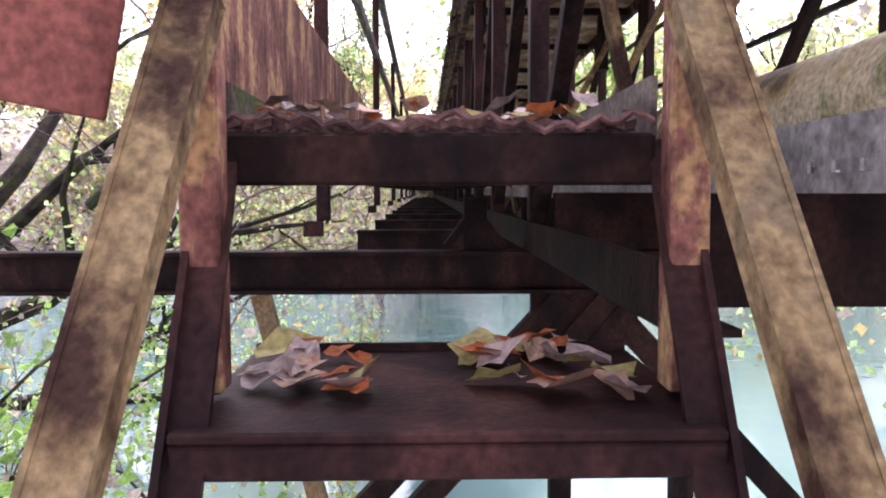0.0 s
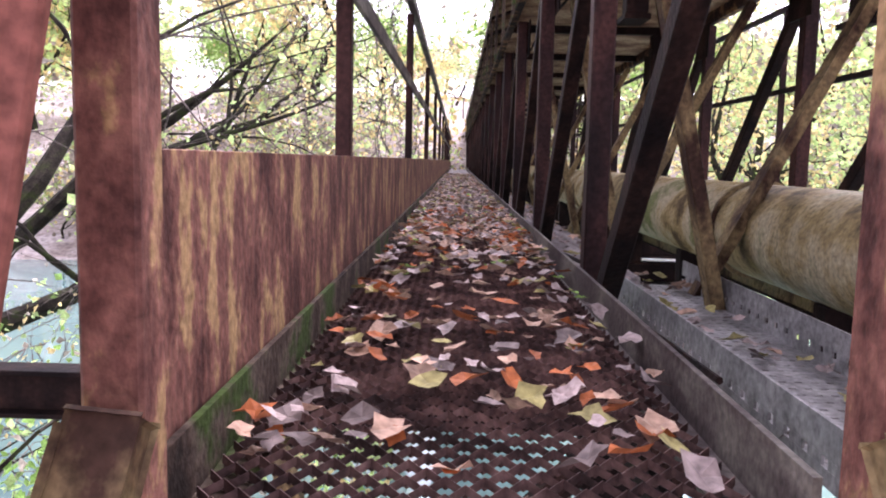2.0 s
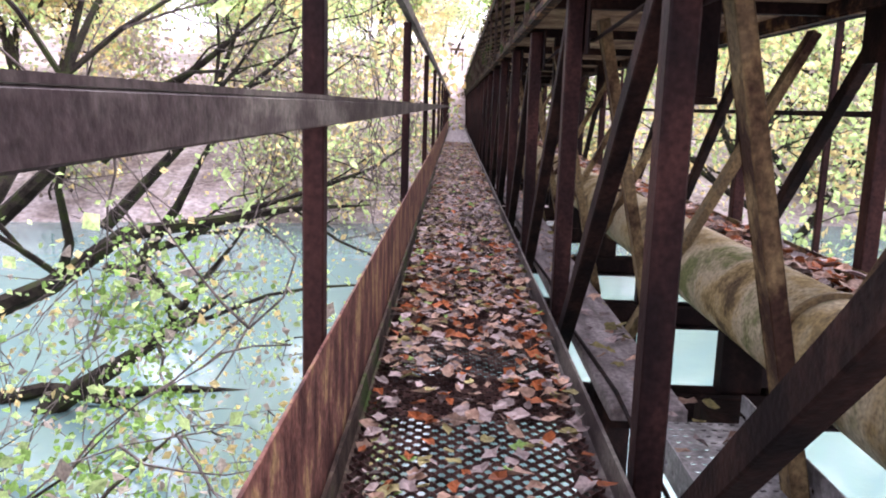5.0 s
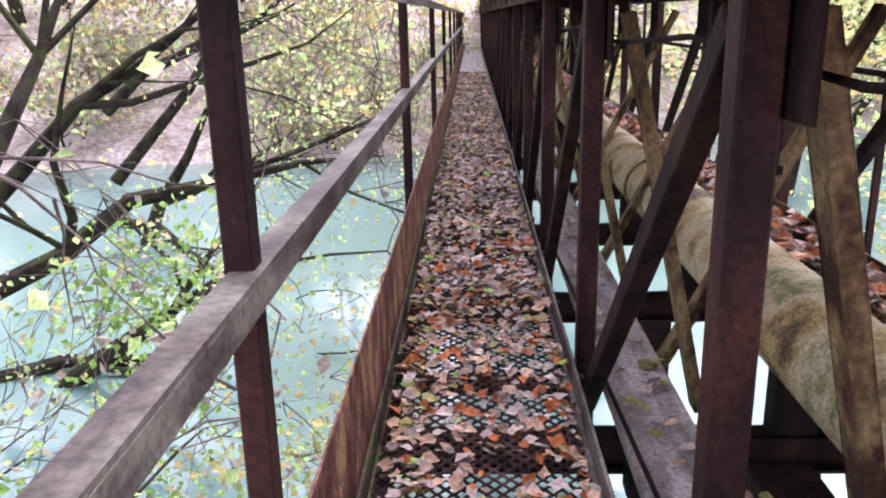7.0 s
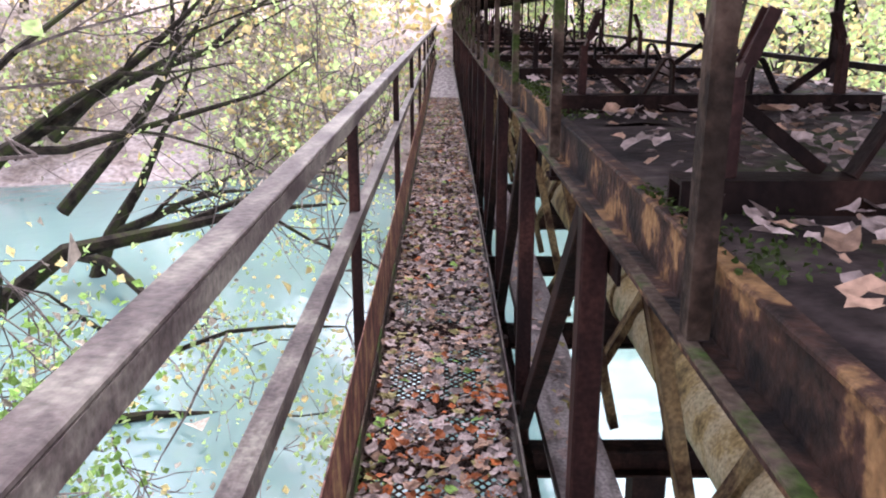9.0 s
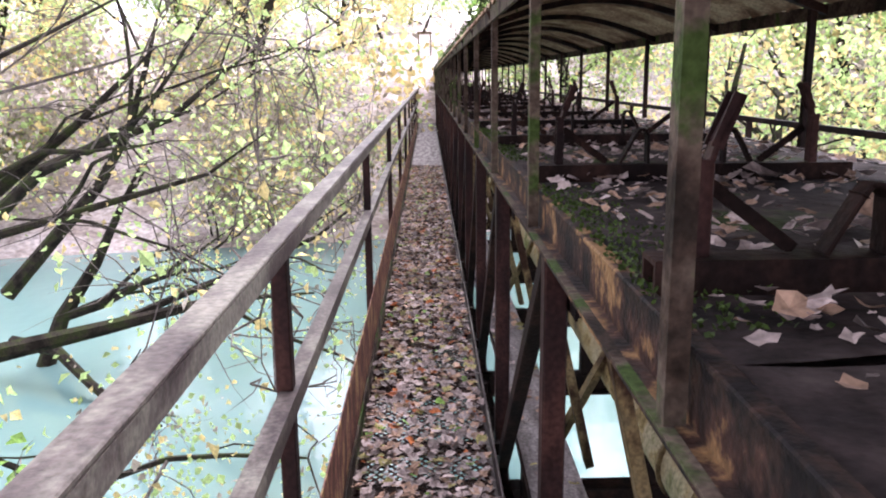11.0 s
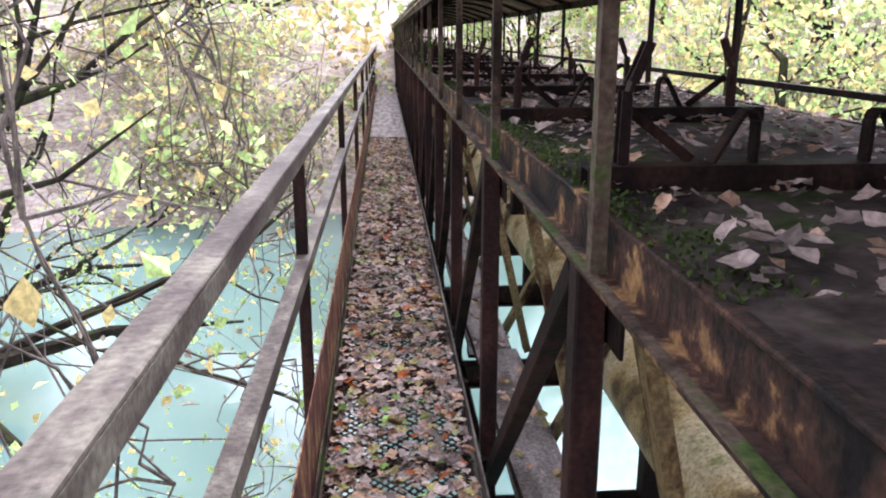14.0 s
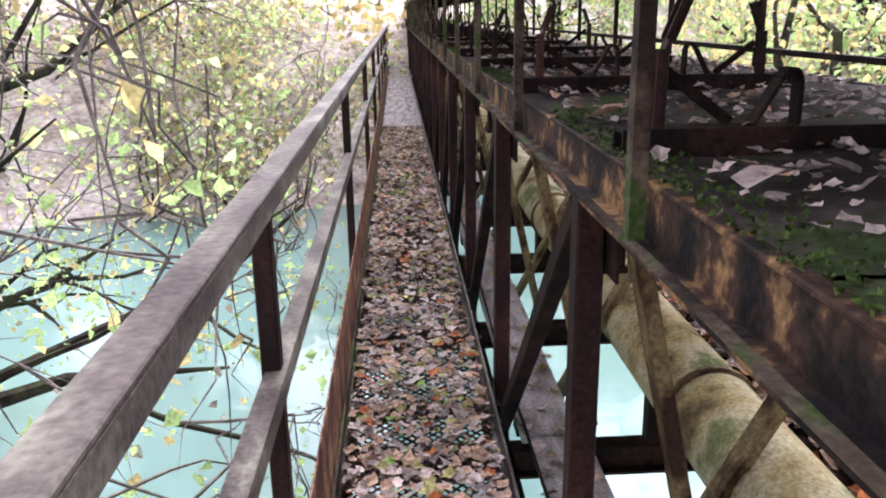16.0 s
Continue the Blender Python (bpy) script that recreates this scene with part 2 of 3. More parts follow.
def grating(length, width):
    """Expanded metal: rows of wavy strands that meet at knuckles."""
    v, f = [], []
    cx, cy = 0.033, 0.0175
    rows = int(length / cy)
    cols = int(width / (cx / 2))
    for j in range(rows + 1):
        base = len(v)
        for i in range(cols + 1):
            wave = (0.5 if (i + j) % 2 else -0.5) * cy * 0.72
            x, y = -width / 2 + i * cx / 2, j * cy + wave
            z = 0.003 if (i + j) % 2 else -0.003
            v += [(x, y - 0.0022, z - 0.004), (x, y - 0.0010, z + 0.004), (x, y + 0.0022, z + 0.003), (x, y + 0.0012, z - 0.005)]
        for i in range(cols):
            a, b = base + i * 4, base + i * 4 + 4
            for k in range(4):
                f.append((a + k, a + (k + 1) % 4, b + (k + 1) % 4, b + k))
    return raw_mesh("grating", v, f, [GRATE])


panel_mesh = grating(1.135, 0.455)
for k in range(12):
    ob = new("grating_panel", panel_mesh)
    ob.parent = walkway
    ob.location = (0, k * 1.15, -0.012)
    tagged(ob, "open expanded metal grating panel")
# far deck: the sky's reflected sheen is painted as a pale grey plate
part("sheen_deck", boxm(-0.228, 0.228, Y0 + 12 * 1.15, Y1, -0.018, -0.008), PLANK, walkway, "smooth far deck with the sky's sheen put into its pale colour")
for k in range(24):
    y = Y0 + 0.55 + k * 0.575
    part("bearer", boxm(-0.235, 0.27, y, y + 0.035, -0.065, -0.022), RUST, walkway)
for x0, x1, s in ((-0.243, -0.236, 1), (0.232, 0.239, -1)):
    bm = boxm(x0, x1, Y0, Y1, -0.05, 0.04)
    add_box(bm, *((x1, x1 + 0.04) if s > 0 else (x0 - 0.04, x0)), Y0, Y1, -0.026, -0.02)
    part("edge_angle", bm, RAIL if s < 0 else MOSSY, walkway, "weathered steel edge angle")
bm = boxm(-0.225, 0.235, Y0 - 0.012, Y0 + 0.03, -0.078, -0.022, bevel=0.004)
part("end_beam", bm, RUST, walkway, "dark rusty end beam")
# the curled cut end of the grating
bm = bmesh.new()
pts = [Vector((-0.225 + i * 0.0117, Y0 - 0.008 - 0.008 * abs(math.sin(i * 0.8)), -0.010 + 0.005 * math.sin(i * 1.9) + 0.006 * math.sin(i * 0.37))) for i in range(40)]
add_tube(bm, pts, [0.0042] * 40, 5)
for i in range(0, 39, 1):
    add_tube(bm, [pts[i], pts[i] + Vector((0.006 * (-1) ** i, 0.016, 0.002))], [0.003, 0.002], 4)
part("cut_edge", bm, GRATE, walkway, "curled cut edge of the grating")

# toe plates, overlapping plate by plate
toe = thing("toe_plate", "tall rusty kick plate with peeling ochre paint", "kick plate", at=(-0.25, Y0, 0))
y = Y0 + 0.02
while y < Y1:
    part("plate", boxm(-0.252, -0.247, y, y + 2.297, 0.008, 0.262, bevel=0.001), PEEL, toe)
    part("joint_strap", boxm(-0.2575, -0.2525, y + 2.26, y + 2.33, 0.01, 0.255), BROWN, toe)
    y += 2.3

# handrail with posts
RX = -0.275
rail = thing("handrail", "weathered brown steel handrail with a mid rail", "handrail", at=(RX, Y0, 0))
part("top_rail", add_box(boxm(RX - 0.002, RX + 0.043, Y0 - 0.03, Y1, 0.978, 0.986, bevel=0.002), RX + 0.036, RX + 0.043, Y0 - 0.03, Y1, 0.946, 0.9775), RAIL, rail, "grey-brown worn flat top rail")
part("mid_rail", add_box(boxm(RX + 0.0175, RX + 0.026, Y0 - 0.03, Y1, 0.592, 0.631, bevel=0.002), RX - 0.012, RX + 0.026, Y0 - 0.03, Y1, 0.6315, 0.637), RAIL, rail, "weathered mid rail")
for k in range(18):
    y = 2.70 + k * 2.3
    bm = boxm(RX - 0.018, RX + 0.016, y - 0.019, y + 0.019, -0.16, 0.977, bevel=0.003)
    add_box(bm, RX - 0.05, RX - 0.005, y - 0.03, y + 0.03, -0.2, -0.16)
    part("post", bm, BROWN, rail)

# ---- the steep stair up to the walkway ----
stair = thing("steel_stair", "steep rusty steel stair with leaf-strewn treads", "stair", at=(0, 0.8, -1.6))
RISE, RUN = 0.30, 0.165
for k in range(1, 6):
    z, y = -0.0 - RISE * k, Y0 - RUN * k + 0.0
    back = y + (0.37 if k == 1 else 0.225)
    bm = boxm(-0.245, 0.262, y, back, z - 0.012, z, bevel=0.003)
    add_box(bm, -0.245, 0.262, y, y + 0.012, z - 0.045, z - 0.0125, bevel=0.003)
    add_box(bm, -0.24, 0.257, back - 0.01, back - 0.003, z + 0.0005, z + 0.012)
    part("tread", bm, BROWN, stair, "brown chequered steel tread")
for s, x in ((-1, -0.252), (1, 0.269)):
    bm = barm((x, Y0 + 0.06, -0.03), (x, Y0 - RUN * 5.2 + 0.06, -RISE * 5.35), 0.008, 0.12, side=(1, 0, 0))
    add_bar(bm, (x - s * 0.022, Y0 + 0.005, -0.03), (x - s * 0.022, Y0 - RUN * 5.2 + 0.005, -RISE * 5.35), 0.036, 0.008)
    part("stringer", bm, BROWN, stair)
    # tall end post with the sloping hand bar
    part("end_post", boxm(x - s * 0.014 - 0.02, x - s * 0.014 + 0.02, Y0 - 0.07, Y0 - 0.028, -0.29, 1.3, bevel=0.003), PEEL, stair, "rust-streaked end post")
    bar = barm((x - s * 0.024, Y0 - 0.09, 0.10), (x + s * 0.10, Y0 - 0.09 - 0.78, 0.10 - 1.32), 0.040, 0.03, bevel=0.003)
    add_bar(bar, (x, Y0 - 0.09, 0.093), (x + s * 0.124, Y0 - 0.09 - 0.78, 0.093 - 1.32), 0.006, 0.04)
    part("hand_bar", bar, OCHRE, stair, "ochre painted sloping angle bar")
part("foot_plate", boxm(-0.4, 0.4, 0.30, 0.72, -1.72, -1.56), RUST, stair)
plate = thing("red_plate", "red-brown steel plate hung beside the stair", "plate", at=(-0.42, 1.32, 0.0))
bm = barm((-0.425, 1.326, 0.003), (-0.20, 1.326, 1.15), 0.28, 0.010, bevel=0.002)
part("sheet", bm, material("red_brown_plate", [(0.10, 0.035, 0.027), (0.16, 0.06, 0.045)], 5, 0.7, stretch=(1, 1, 0.4)), plate)
part("hanger", barm((-0.29, 1.335, 0.9), (-0.25, 1.42, 0.9), 0.03, 0.03), RUST, plate)

# ---- cross beams below the bridge ----
beams = thing("floor_beams", "dark rusty cross beams under the bridge", "beam", at=(0.3, 2.75, -0.3))
for k, y in enumerate(NODES[1:], 1):
    x0 = -1.6 if k == 1 else -0.29
    z = BZ
    bm = boxm(x0, 1.72, y - 0.04, y + 0.04, z - 0.012, z, bevel=0.002)
    add_box(bm, x0, 1.72, y - 0.005, y + 0.005, z - 0.1, z - 0.0125)
    add_box(bm, x0, 1.72, y - 0.04, y + 0.04, z - 0.112, z - 0.1005, bevel=0.002)
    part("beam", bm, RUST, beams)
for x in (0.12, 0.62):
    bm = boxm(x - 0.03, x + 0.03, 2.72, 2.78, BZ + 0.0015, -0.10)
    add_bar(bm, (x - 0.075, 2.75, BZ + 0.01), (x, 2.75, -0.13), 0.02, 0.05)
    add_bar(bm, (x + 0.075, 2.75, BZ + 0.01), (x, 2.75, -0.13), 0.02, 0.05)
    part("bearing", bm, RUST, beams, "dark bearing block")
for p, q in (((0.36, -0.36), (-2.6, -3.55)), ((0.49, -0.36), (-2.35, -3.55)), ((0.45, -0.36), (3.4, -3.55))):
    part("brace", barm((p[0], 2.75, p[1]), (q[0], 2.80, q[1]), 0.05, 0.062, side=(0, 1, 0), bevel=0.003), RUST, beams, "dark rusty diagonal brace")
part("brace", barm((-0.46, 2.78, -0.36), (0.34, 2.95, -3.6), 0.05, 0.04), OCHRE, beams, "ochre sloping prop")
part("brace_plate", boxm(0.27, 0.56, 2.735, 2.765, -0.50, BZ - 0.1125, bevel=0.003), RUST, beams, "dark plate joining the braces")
for x in (0.75, 1.45):
    part("pier", boxm(x - 0.06, x + 0.06, 5.0, 5.10, -3.8, BZ - 0.1125), RUST, beams, "rusty steel pier")

# ---- trusses on both sides of the pipe ----
def truss(x, label, inward, foot, off):
    t = thing("truss", label, "truss", "trusses of the bridge", at=(x, 2.75, -0.2))
    bm = boxm(x - 0.035, x + 0.035, 1.45, Y1, BZ + 0.0015, BZ + 0.01)
    add_box(bm, x - 0.035 * inward - 0.004, x - 0.035 * inward + 0.004, 1.45, Y1, BZ + 0.0105, BZ + 0.08)
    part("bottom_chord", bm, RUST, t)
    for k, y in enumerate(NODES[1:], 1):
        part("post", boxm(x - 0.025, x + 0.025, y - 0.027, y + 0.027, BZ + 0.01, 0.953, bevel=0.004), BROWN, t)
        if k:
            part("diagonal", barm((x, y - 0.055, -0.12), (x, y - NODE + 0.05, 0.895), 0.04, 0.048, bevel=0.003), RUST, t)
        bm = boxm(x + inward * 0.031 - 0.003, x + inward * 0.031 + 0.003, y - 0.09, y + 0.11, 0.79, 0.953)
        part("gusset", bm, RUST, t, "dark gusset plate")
        # sloping strut towards the pipe
        part("strut", barm((x + inward * 0.10, y + off, 0.90), (foot, y + off + 0.04, BZ + 0.003), 0.055, 0.03, side=(0, 1, 0), bevel=0.002), OCHRE, t, "ochre painted sloping strut")
        if k % 2:
            bm = boxm(x + inward * 0.16 - 0.03, x + inward * 0.16 + 0.03, y + 0.40, y + 0.46, 0.66, 0.968, bevel=0.003)
            add_box(bm, x + inward * 0.16 - 0.035, x + inward * 0.16 + 0.035, y + 0.395, y + 0.52, 0.645, 0.6595)
            part("hanger", bm, RUST, t, "short hanging bracket")
    return t


truss(0.285, "dark rusty truss of posts and diagonals beside the walkway", 1, 0.645, 0.10)
truss(1.22, "dark rusty truss on the far side of the pipe", -1, 0.55, 0.30)

# ---- conveyor gallery on top ----
gallery = thing("conveyor_gallery", "derelict rusty conveyor gallery bed with moss and dirt", "conveyor", at=(0.33, 2.75, 0.86))
GY0 = 1.55
for x, s in ((0.258, -1), (1.20, 1)):
    bm = boxm(x - 0.004, x + 0.004, GY0, Y1, 0.9635, 1.030)
    add_box(bm, *sorted((x + s * 0.034, x - 0.0)), GY0, Y1, 0.954, 0.963, bevel=0.002)
    add_box(bm, *sorted((x + s * 0.010, x - s * 0.012)), GY0, Y1, 1.0305, 1.038, bevel=0.002)
    part("chord", bm, CHORD, gallery, "channel chord with flaking ochre paint")
    part("lip", boxm(*sorted((x + s * 0.022, x + s * 0.036)), GY0, Y1, 0.9635, 0.967), MOSSY, gallery, "mossy lower flange edge")
y = GY0
r = random.Random(4)
while y < Y1:
    n = 14
    v = [(0.272 + 0.912 * i / n, y + 2.49 * j / n, 1.031 + 0.004 * r.random() + 0.012 * max(0, noise.noise((i * 0.5, (y + j) * 0.6, 2)))) for j in range(n + 1) for i in range(n + 1)]
    v += [(a, b, 1.018) for a, b, c in v]
    m2 = (n + 1) ** 2
    f = [(j * (n + 1) + i, j * (n + 1) + i + 1, (j + 1) * (n + 1) + i + 1, (j + 1) * (n + 1) + i) for j in range(n) for i in range(n)]
    f += [tuple(m2 + k for k in reversed(q)) for q in f]
    ob = part("bed_plate", raw_mesh("bed_plate", v, f, [DECK]), None, gallery, "dirt-covered mossy bed plate")
    y += 2.5
part("soffit", boxm(0.264, 1.194, GY0, Y1, 1.008, 1.0165), ROOF, gallery, "tan rusted underside sheet")
for y in NODES:
    part("soffit_rib", boxm(0.264, 1.194, y + 0.4, y + 0.44, 0.968, 1.0078), RUST, gallery)
def channel_x(x0, x1, y, z0, z1, half, t):
    """A channel along x, open below."""
    ring = [(-half, z0), (-half, z1), (half, z1), (half, z0), (half - t, z0), (half - t, z1 - t), (t - half, z1 - t), (t - half, z0)]
    bm = bmesh.new()
    a, b = [[bm.verts.new((x, y + dy, z)) for dy, z in ring] for x in (x0, x1)]
    for k in range(8):
        bm.faces.new((a[k], a[(k + 1) % 8], b[(k + 1) % 8], b[k]))
    bm.faces.new(a)
    bm.faces.new(b)
    return bm


for y in BARS:
    part("cross_bar", channel_x(0.266, 0.975, y, 1.032, 1.072, 0.026, 0.006), RUST, gallery, "steel channel cross bar")


def flat_strip(bm, pts, w, h):
    """A bent flat strip through points in the plane of y."""
    for p, q in zip(pts, pts[1:]):
        add_bar(bm, p, q, w, h, side=(0, 1, 0), bevel=0.0015)
    return bm


def idler(y):
    f = thing("idler_bracket", "rusty bent steel idler brackets with no rollers", "bracket", "idler brackets on the conveyor", at=(0.61, y, 1.072))
    for x, s in ((0.325, -1), (0.885, 1)):
        # an upright channel, bent inwards at its top and slotted
        bm = flat_strip(bmesh.new(), [(x, y, 1.0722), (x, y, 1.175), (x - s * 0.006, y, 1.195), (x - s * 0.030, y, 1.245)], 0.026, 0.007)
        for e in (-0.011, 0.011):
            add_bar(bm, (x + s * 0.008, y + e, 1.0722), (x + s * 0.006, y + e, 1.178), 0.012, 0.004)
            add_bar(bm, (x - s * 0.004, y + e, 1.19), (x - s * 0.026, y + e, 1.246), 0.014, 0.004)
        part("wing", bm, BROWN, f, "bent upright bracket")
        part("stay", barm((x - s * 0.008, y + 0.016, 1.148), (x - s * 0.105, y + 0.016, 1.075), 0.013, 0.008, bevel=0.001), RUST, f, "sloping stay bar")
    for x, s in ((0.505, 1), (0.705, -1)):
        # a strip folded over into a narrow loop, one leg upright and one raked
        pts = [(x + s * 0.014, y, 1.0722), (x + s * 0.013, y, 1.135), (x + s * 0.007, y, 1.148), (x - s * 0.006, y, 1.148), (x - s * 0.014, y, 1.137), (x - s * 0.050, y, 1.0722)]
        part("saddle", flat_strip(bmesh.new(), pts, 0.030, 0.006), RUST, f, "folded strip saddle")
    return f


first = idler(BARS[0])
for y in BARS[1:34]:
    copy_thing(first, Matrix.Translation((0.61, y, 1.072)))

# roof over the conveyor with uprights
roof = thing("gallery_roof", "arched rusty sheet roof on thin uprights with mossy eaves", "roof", at=(0.26, 3.2, 0.86))
EAVE, UP = 1.475, 0.94


def arch(u):
    return 0.215 + 1.06 * u, EAVE + 0.13 * math.sin(math.pi * u)


v, f = [], []
ny, nu = 560, 14
RY0 = 3.0
for j in range(ny + 1):
    y = RY0 + (Y1 - RY0) * j / ny
    w = 0.009 * (1 if j % 2 else -1)
    for i in range(nu + 1):
        x, z = arch(i / nu)
        v.append((x, y, z + w))
f = [(j * (nu + 1) + i, j * (nu + 1) + i + 1, (j + 1) * (nu + 1) + i + 1, (j + 1) * (nu + 1) + i) for j in range(ny) for i in range(nu)]
k0 = len(v)
v += [(a, b, c + 0.004) for a, b, c in v]
f += [tuple(k0 + k for k in reversed(q)) for q in f]
part("sheet", raw_mesh("sheet", v, f, [ROOF]), None, roof, "tan corrugated rusty sheet")
k = 0
y = 3.14
while y < Y1 - 1:
    for x, m in ((0.237, MOSSY), (1.222, RUST)):
        bm = boxm(x - 0.010, x + 0.010, y - 0.004, y + 0.004, 0.967 if x < 1 else 0.9675, EAVE + 0.004)
        add_box(bm, x - 0.010, x - 0.006, y + 0.0045, y + 0.020, 0.967 if x < 1 else 0.9675, EAVE + 0.004)
        part("upright", bm, m if x < 1 else RUST, roof)
    bm = bmesh.new()
    for i in range(nu):
        (xa, za), (xb, zb) = arch(i / nu), arch((i + 1) / nu)
        add_bar(bm, (xa, y, za - 0.026), (xb, y, zb - 0.026), 0.03, 0.025, side=(0, 1, 0))
    part("rib", bm, RUST, roof)
    y += UP
    k += 1
for x in (0.225, 1.262):
    part("eave_angle", boxm(x - 0.004, x + 0.004, RY0, Y1, EAVE - 0.045, EAVE + 0.002), MOSSY, roof, "mossy eave angle")
pile = LeafPile(31)
for k in range(5000):
    y = RY0 + 26 * random.random() ** 1.2
    pile.blade(Vector((0.215 + random.gauss(0, 0.018) + abs(random.gauss(0, 0.05)), y, EAVE + 0.015 + abs(random.gauss(0, 0.02)))), 0.02, 0)
part("moss", pile.mesh("moss", [MOSS]), None, roof, "green moss along the eave", "stuff")

# side rail beyond the far truss
side = thing("side_rail", "thin rusty rail beyond the far truss", "handrail", at=(1.61, 1.5, -0.2))
for z in (0.63, 1.04):
    part("rail", boxm(1.60, 1.625, 1.2, Y1, z, z + 0.025), RUST, side)
for k in range(17):
    part("post", boxm(1.60, 1.625, 2.755 + k * 2.3, 2.78 + k * 2.3, BZ + 0.001, 1.04), BROWN, side)

# ---- pipe, cable tray and planks ----
pipe = thing("pipeline", "thick ochre painted steel pipe with moss and flanges", "pipe", at=(0.97, 3.3, -0.12))


def cylinder_y(x, z, radius, y0, y1, sides=28):
    bm = bmesh.new()
    add_tube(bm, [Vector((x, y0, z)), Vector((x, y1, z))], [radius, radius], sides)
    for fc in bm.faces:
        fc.smooth = len(fc.verts) == 4
    return bm


y = 0.9
PZ = 0.075
while y < Y1:
    part("pipe_length", cylinder_y(0.865, PZ, 0.135, y, y + 2.38), PIPE, pipe)
    part("flange", cylinder_y(0.865, PZ, 0.147, y + 2.3805, y + 2.399), OCHRE, pipe, "narrow flange ring")
    y += 2.4
for y in NODES:
    bm = boxm(0.80, 0.93, y - 0.03, y + 0.03, BZ + 0.0005, -0.05)
    part("saddle", bm, RUST, pipe)

tray = thing("cable_tray", "perforated galvanised steel cable tray holding dead leaves", "cable tray", at=(0.47, 2.2, -0.1))
TX0, TX1, TZ = 0.385, 0.63, -0.085
v, f = [], []


def slotted(y0, y1):
    """A floor sheet with rows of short slots, as bars and bridges."""
    bm = bmesh.new()
    y = y0
    while y < y1:
        add_box(bm, TX0, TX1, y, min(y + 0.028, y1), TZ - 0.002, TZ)
        if y + 0.036 < y1:
            for i in range(10):
                x = TX0 + (TX1 - TX0) * i / 9.6
                add_box(bm, x, x + 0.013, y + 0.0281, y + 0.0359, TZ - 0.002, TZ)
        y += 0.036
    return bm


part("floor_sheet", slotted(1.2, 3.22), GALV, tray, "slotted galvanised floor sheet")
for x, lean in ((TX0, -1), (TX1, 1)):
    bm = bmesh.new()
    add_box(bm, x - 0.002, x + 0.002, 1.2, 3.22, TZ - 0.002, TZ + 0.018)
    add_box(bm, x - 0.002, x + 0.002, 1.2, 3.22, TZ + 0.0305, TZ + 0.072)
    yy = 1.2
    while yy < 3.19:
        add_box(bm, x - 0.002, x + 0.002, yy, yy + 0.034, TZ + 0.0182, TZ + 0.0303)
        yy += 0.05
    part("side_wall", bm, GALV, tray)
for yy in (1.6, 2.6):
    part("support", boxm(0.31, 0.66, yy, yy + 0.03, BZ + 0.011, TZ - 0.003), RUST, tray)
y = 3.26
for k in range(16):
    w = thing("plank", "grey weathered plank laid on the bridge beams", "plank", "planks beside the walkway", at=(0.45, y + 1.2, -0.19))
    j = 0.012 * math.sin(k * 2.1)
    part("board", boxm(0.335 + j, 0.520 + j, y, y + 2.48, -0.105, -0.07, bevel=0.004), PLANK, w)
    part("batten", boxm(0.35, 0.50, y + 0.28, y + 0.36, BZ + 0.001, -0.1055), RUST, w)
    y += 2.5
# beam widened into a dark strip that hides bright water and darkens the gap
part("darkening_beam", boxm(0.645, 0.80, 1.9, 3.6, BZ + 0.002, -0.17), RUST, tray, "dark support beam widened to darken the gap by the pipe")
trough = thing("leaf_trough", "rusty floor plate filled with brown leaves", "floor plate", at=(1.35, 2.0, -0.19))
part("plate", boxm(1.01, 1.19, 1.3, Y1, 0.085, 0.095), RUST, trough)
part("side", boxm(1.1905, 1.1945, 1.3, Y1, BZ + 0.001, 0.17), OCHRE, trough)
# thin grey cables hung on the near truss
for x, z in ((0.335, -0.03), (0.345, 0.86)):
    bm = bmesh.new()
    pts = [Vector((x + 0.01 * math.sin(k), 2.0 + k * 0.625, z - (0.03 if k % 2 else 0))) for k in range(40)]
    add_tube(bm, pts, [0.006] * 40, 5)
    single("cable", bm, RUST, "thin dark cable sagging along the truss", "cable", "cables")

# ---- fallen leaves ----
FALL = [FALL_TAN, FALL_GREY, FALL_RED, FALL_YELLOW, LEAF_DEEP, MOSS]
r = random.Random(12)
pile = LeafPile(5)
for k in range(15000):
    u = r.random()
    y = Y0 + 0.05 + 13.5 * u
    dense = min(1.0, max(0.22, (y - 2.3) / 2.2))
    patch = noise.noise((y * 1.1, 3.0, 0)) * 0.5 + 0.5
    x = r.uniform(-0.215, 0.215)
    edge = abs(x) / 0.215
    if r.random() > dense * (0.25 + 0.75 * max(patch, edge ** 2)):
        continue
    size = r.uniform(0.018, 0.055) if y > 4.5 else r.uniform(0.018, 0.05)
    red = 0.22 if y < 5 else 0.05
    c = r.random()
    mat = 2 if c < red else 3 if c < red + 0.10 else 4 if c < red + 0.12 else 0 if c < (0.6 if y < 4.5 else 0.42) else 1
    pile.blade(Vector((x, y, 0.008 + 0.012 * r.random())), size, mat, True)
tagged(new("leaf_litter", pile.mesh("leaf_litter", FALL)), "damp brown and orange fallen leaves on the grating", "leaves", kind="stuff")

pile = LeafPile(6)
for k in range(5200):
    y = 1.4 + 22 * r.random() ** 1.3
    pile.blade(Vector((r.uniform(1.0, 1.18), y, 0.105 + 0.06 * r.random())), r.uniform(0.04, 0.09), r.choice((0, 0, 1, 1, 2)), True)
for k in range(500):
    y = 1.4 + 14 * r.random()
    pile.blade(Vector((r.uniform(0.40, 0.61) if y < 3.35 else r.uniform(0.345, 0.51), y, (TZ if y < 3.37 else -0.07) + 0.012)), r.uniform(0.025, 0.06), r.choice((0, 1, 1, 3)), True)
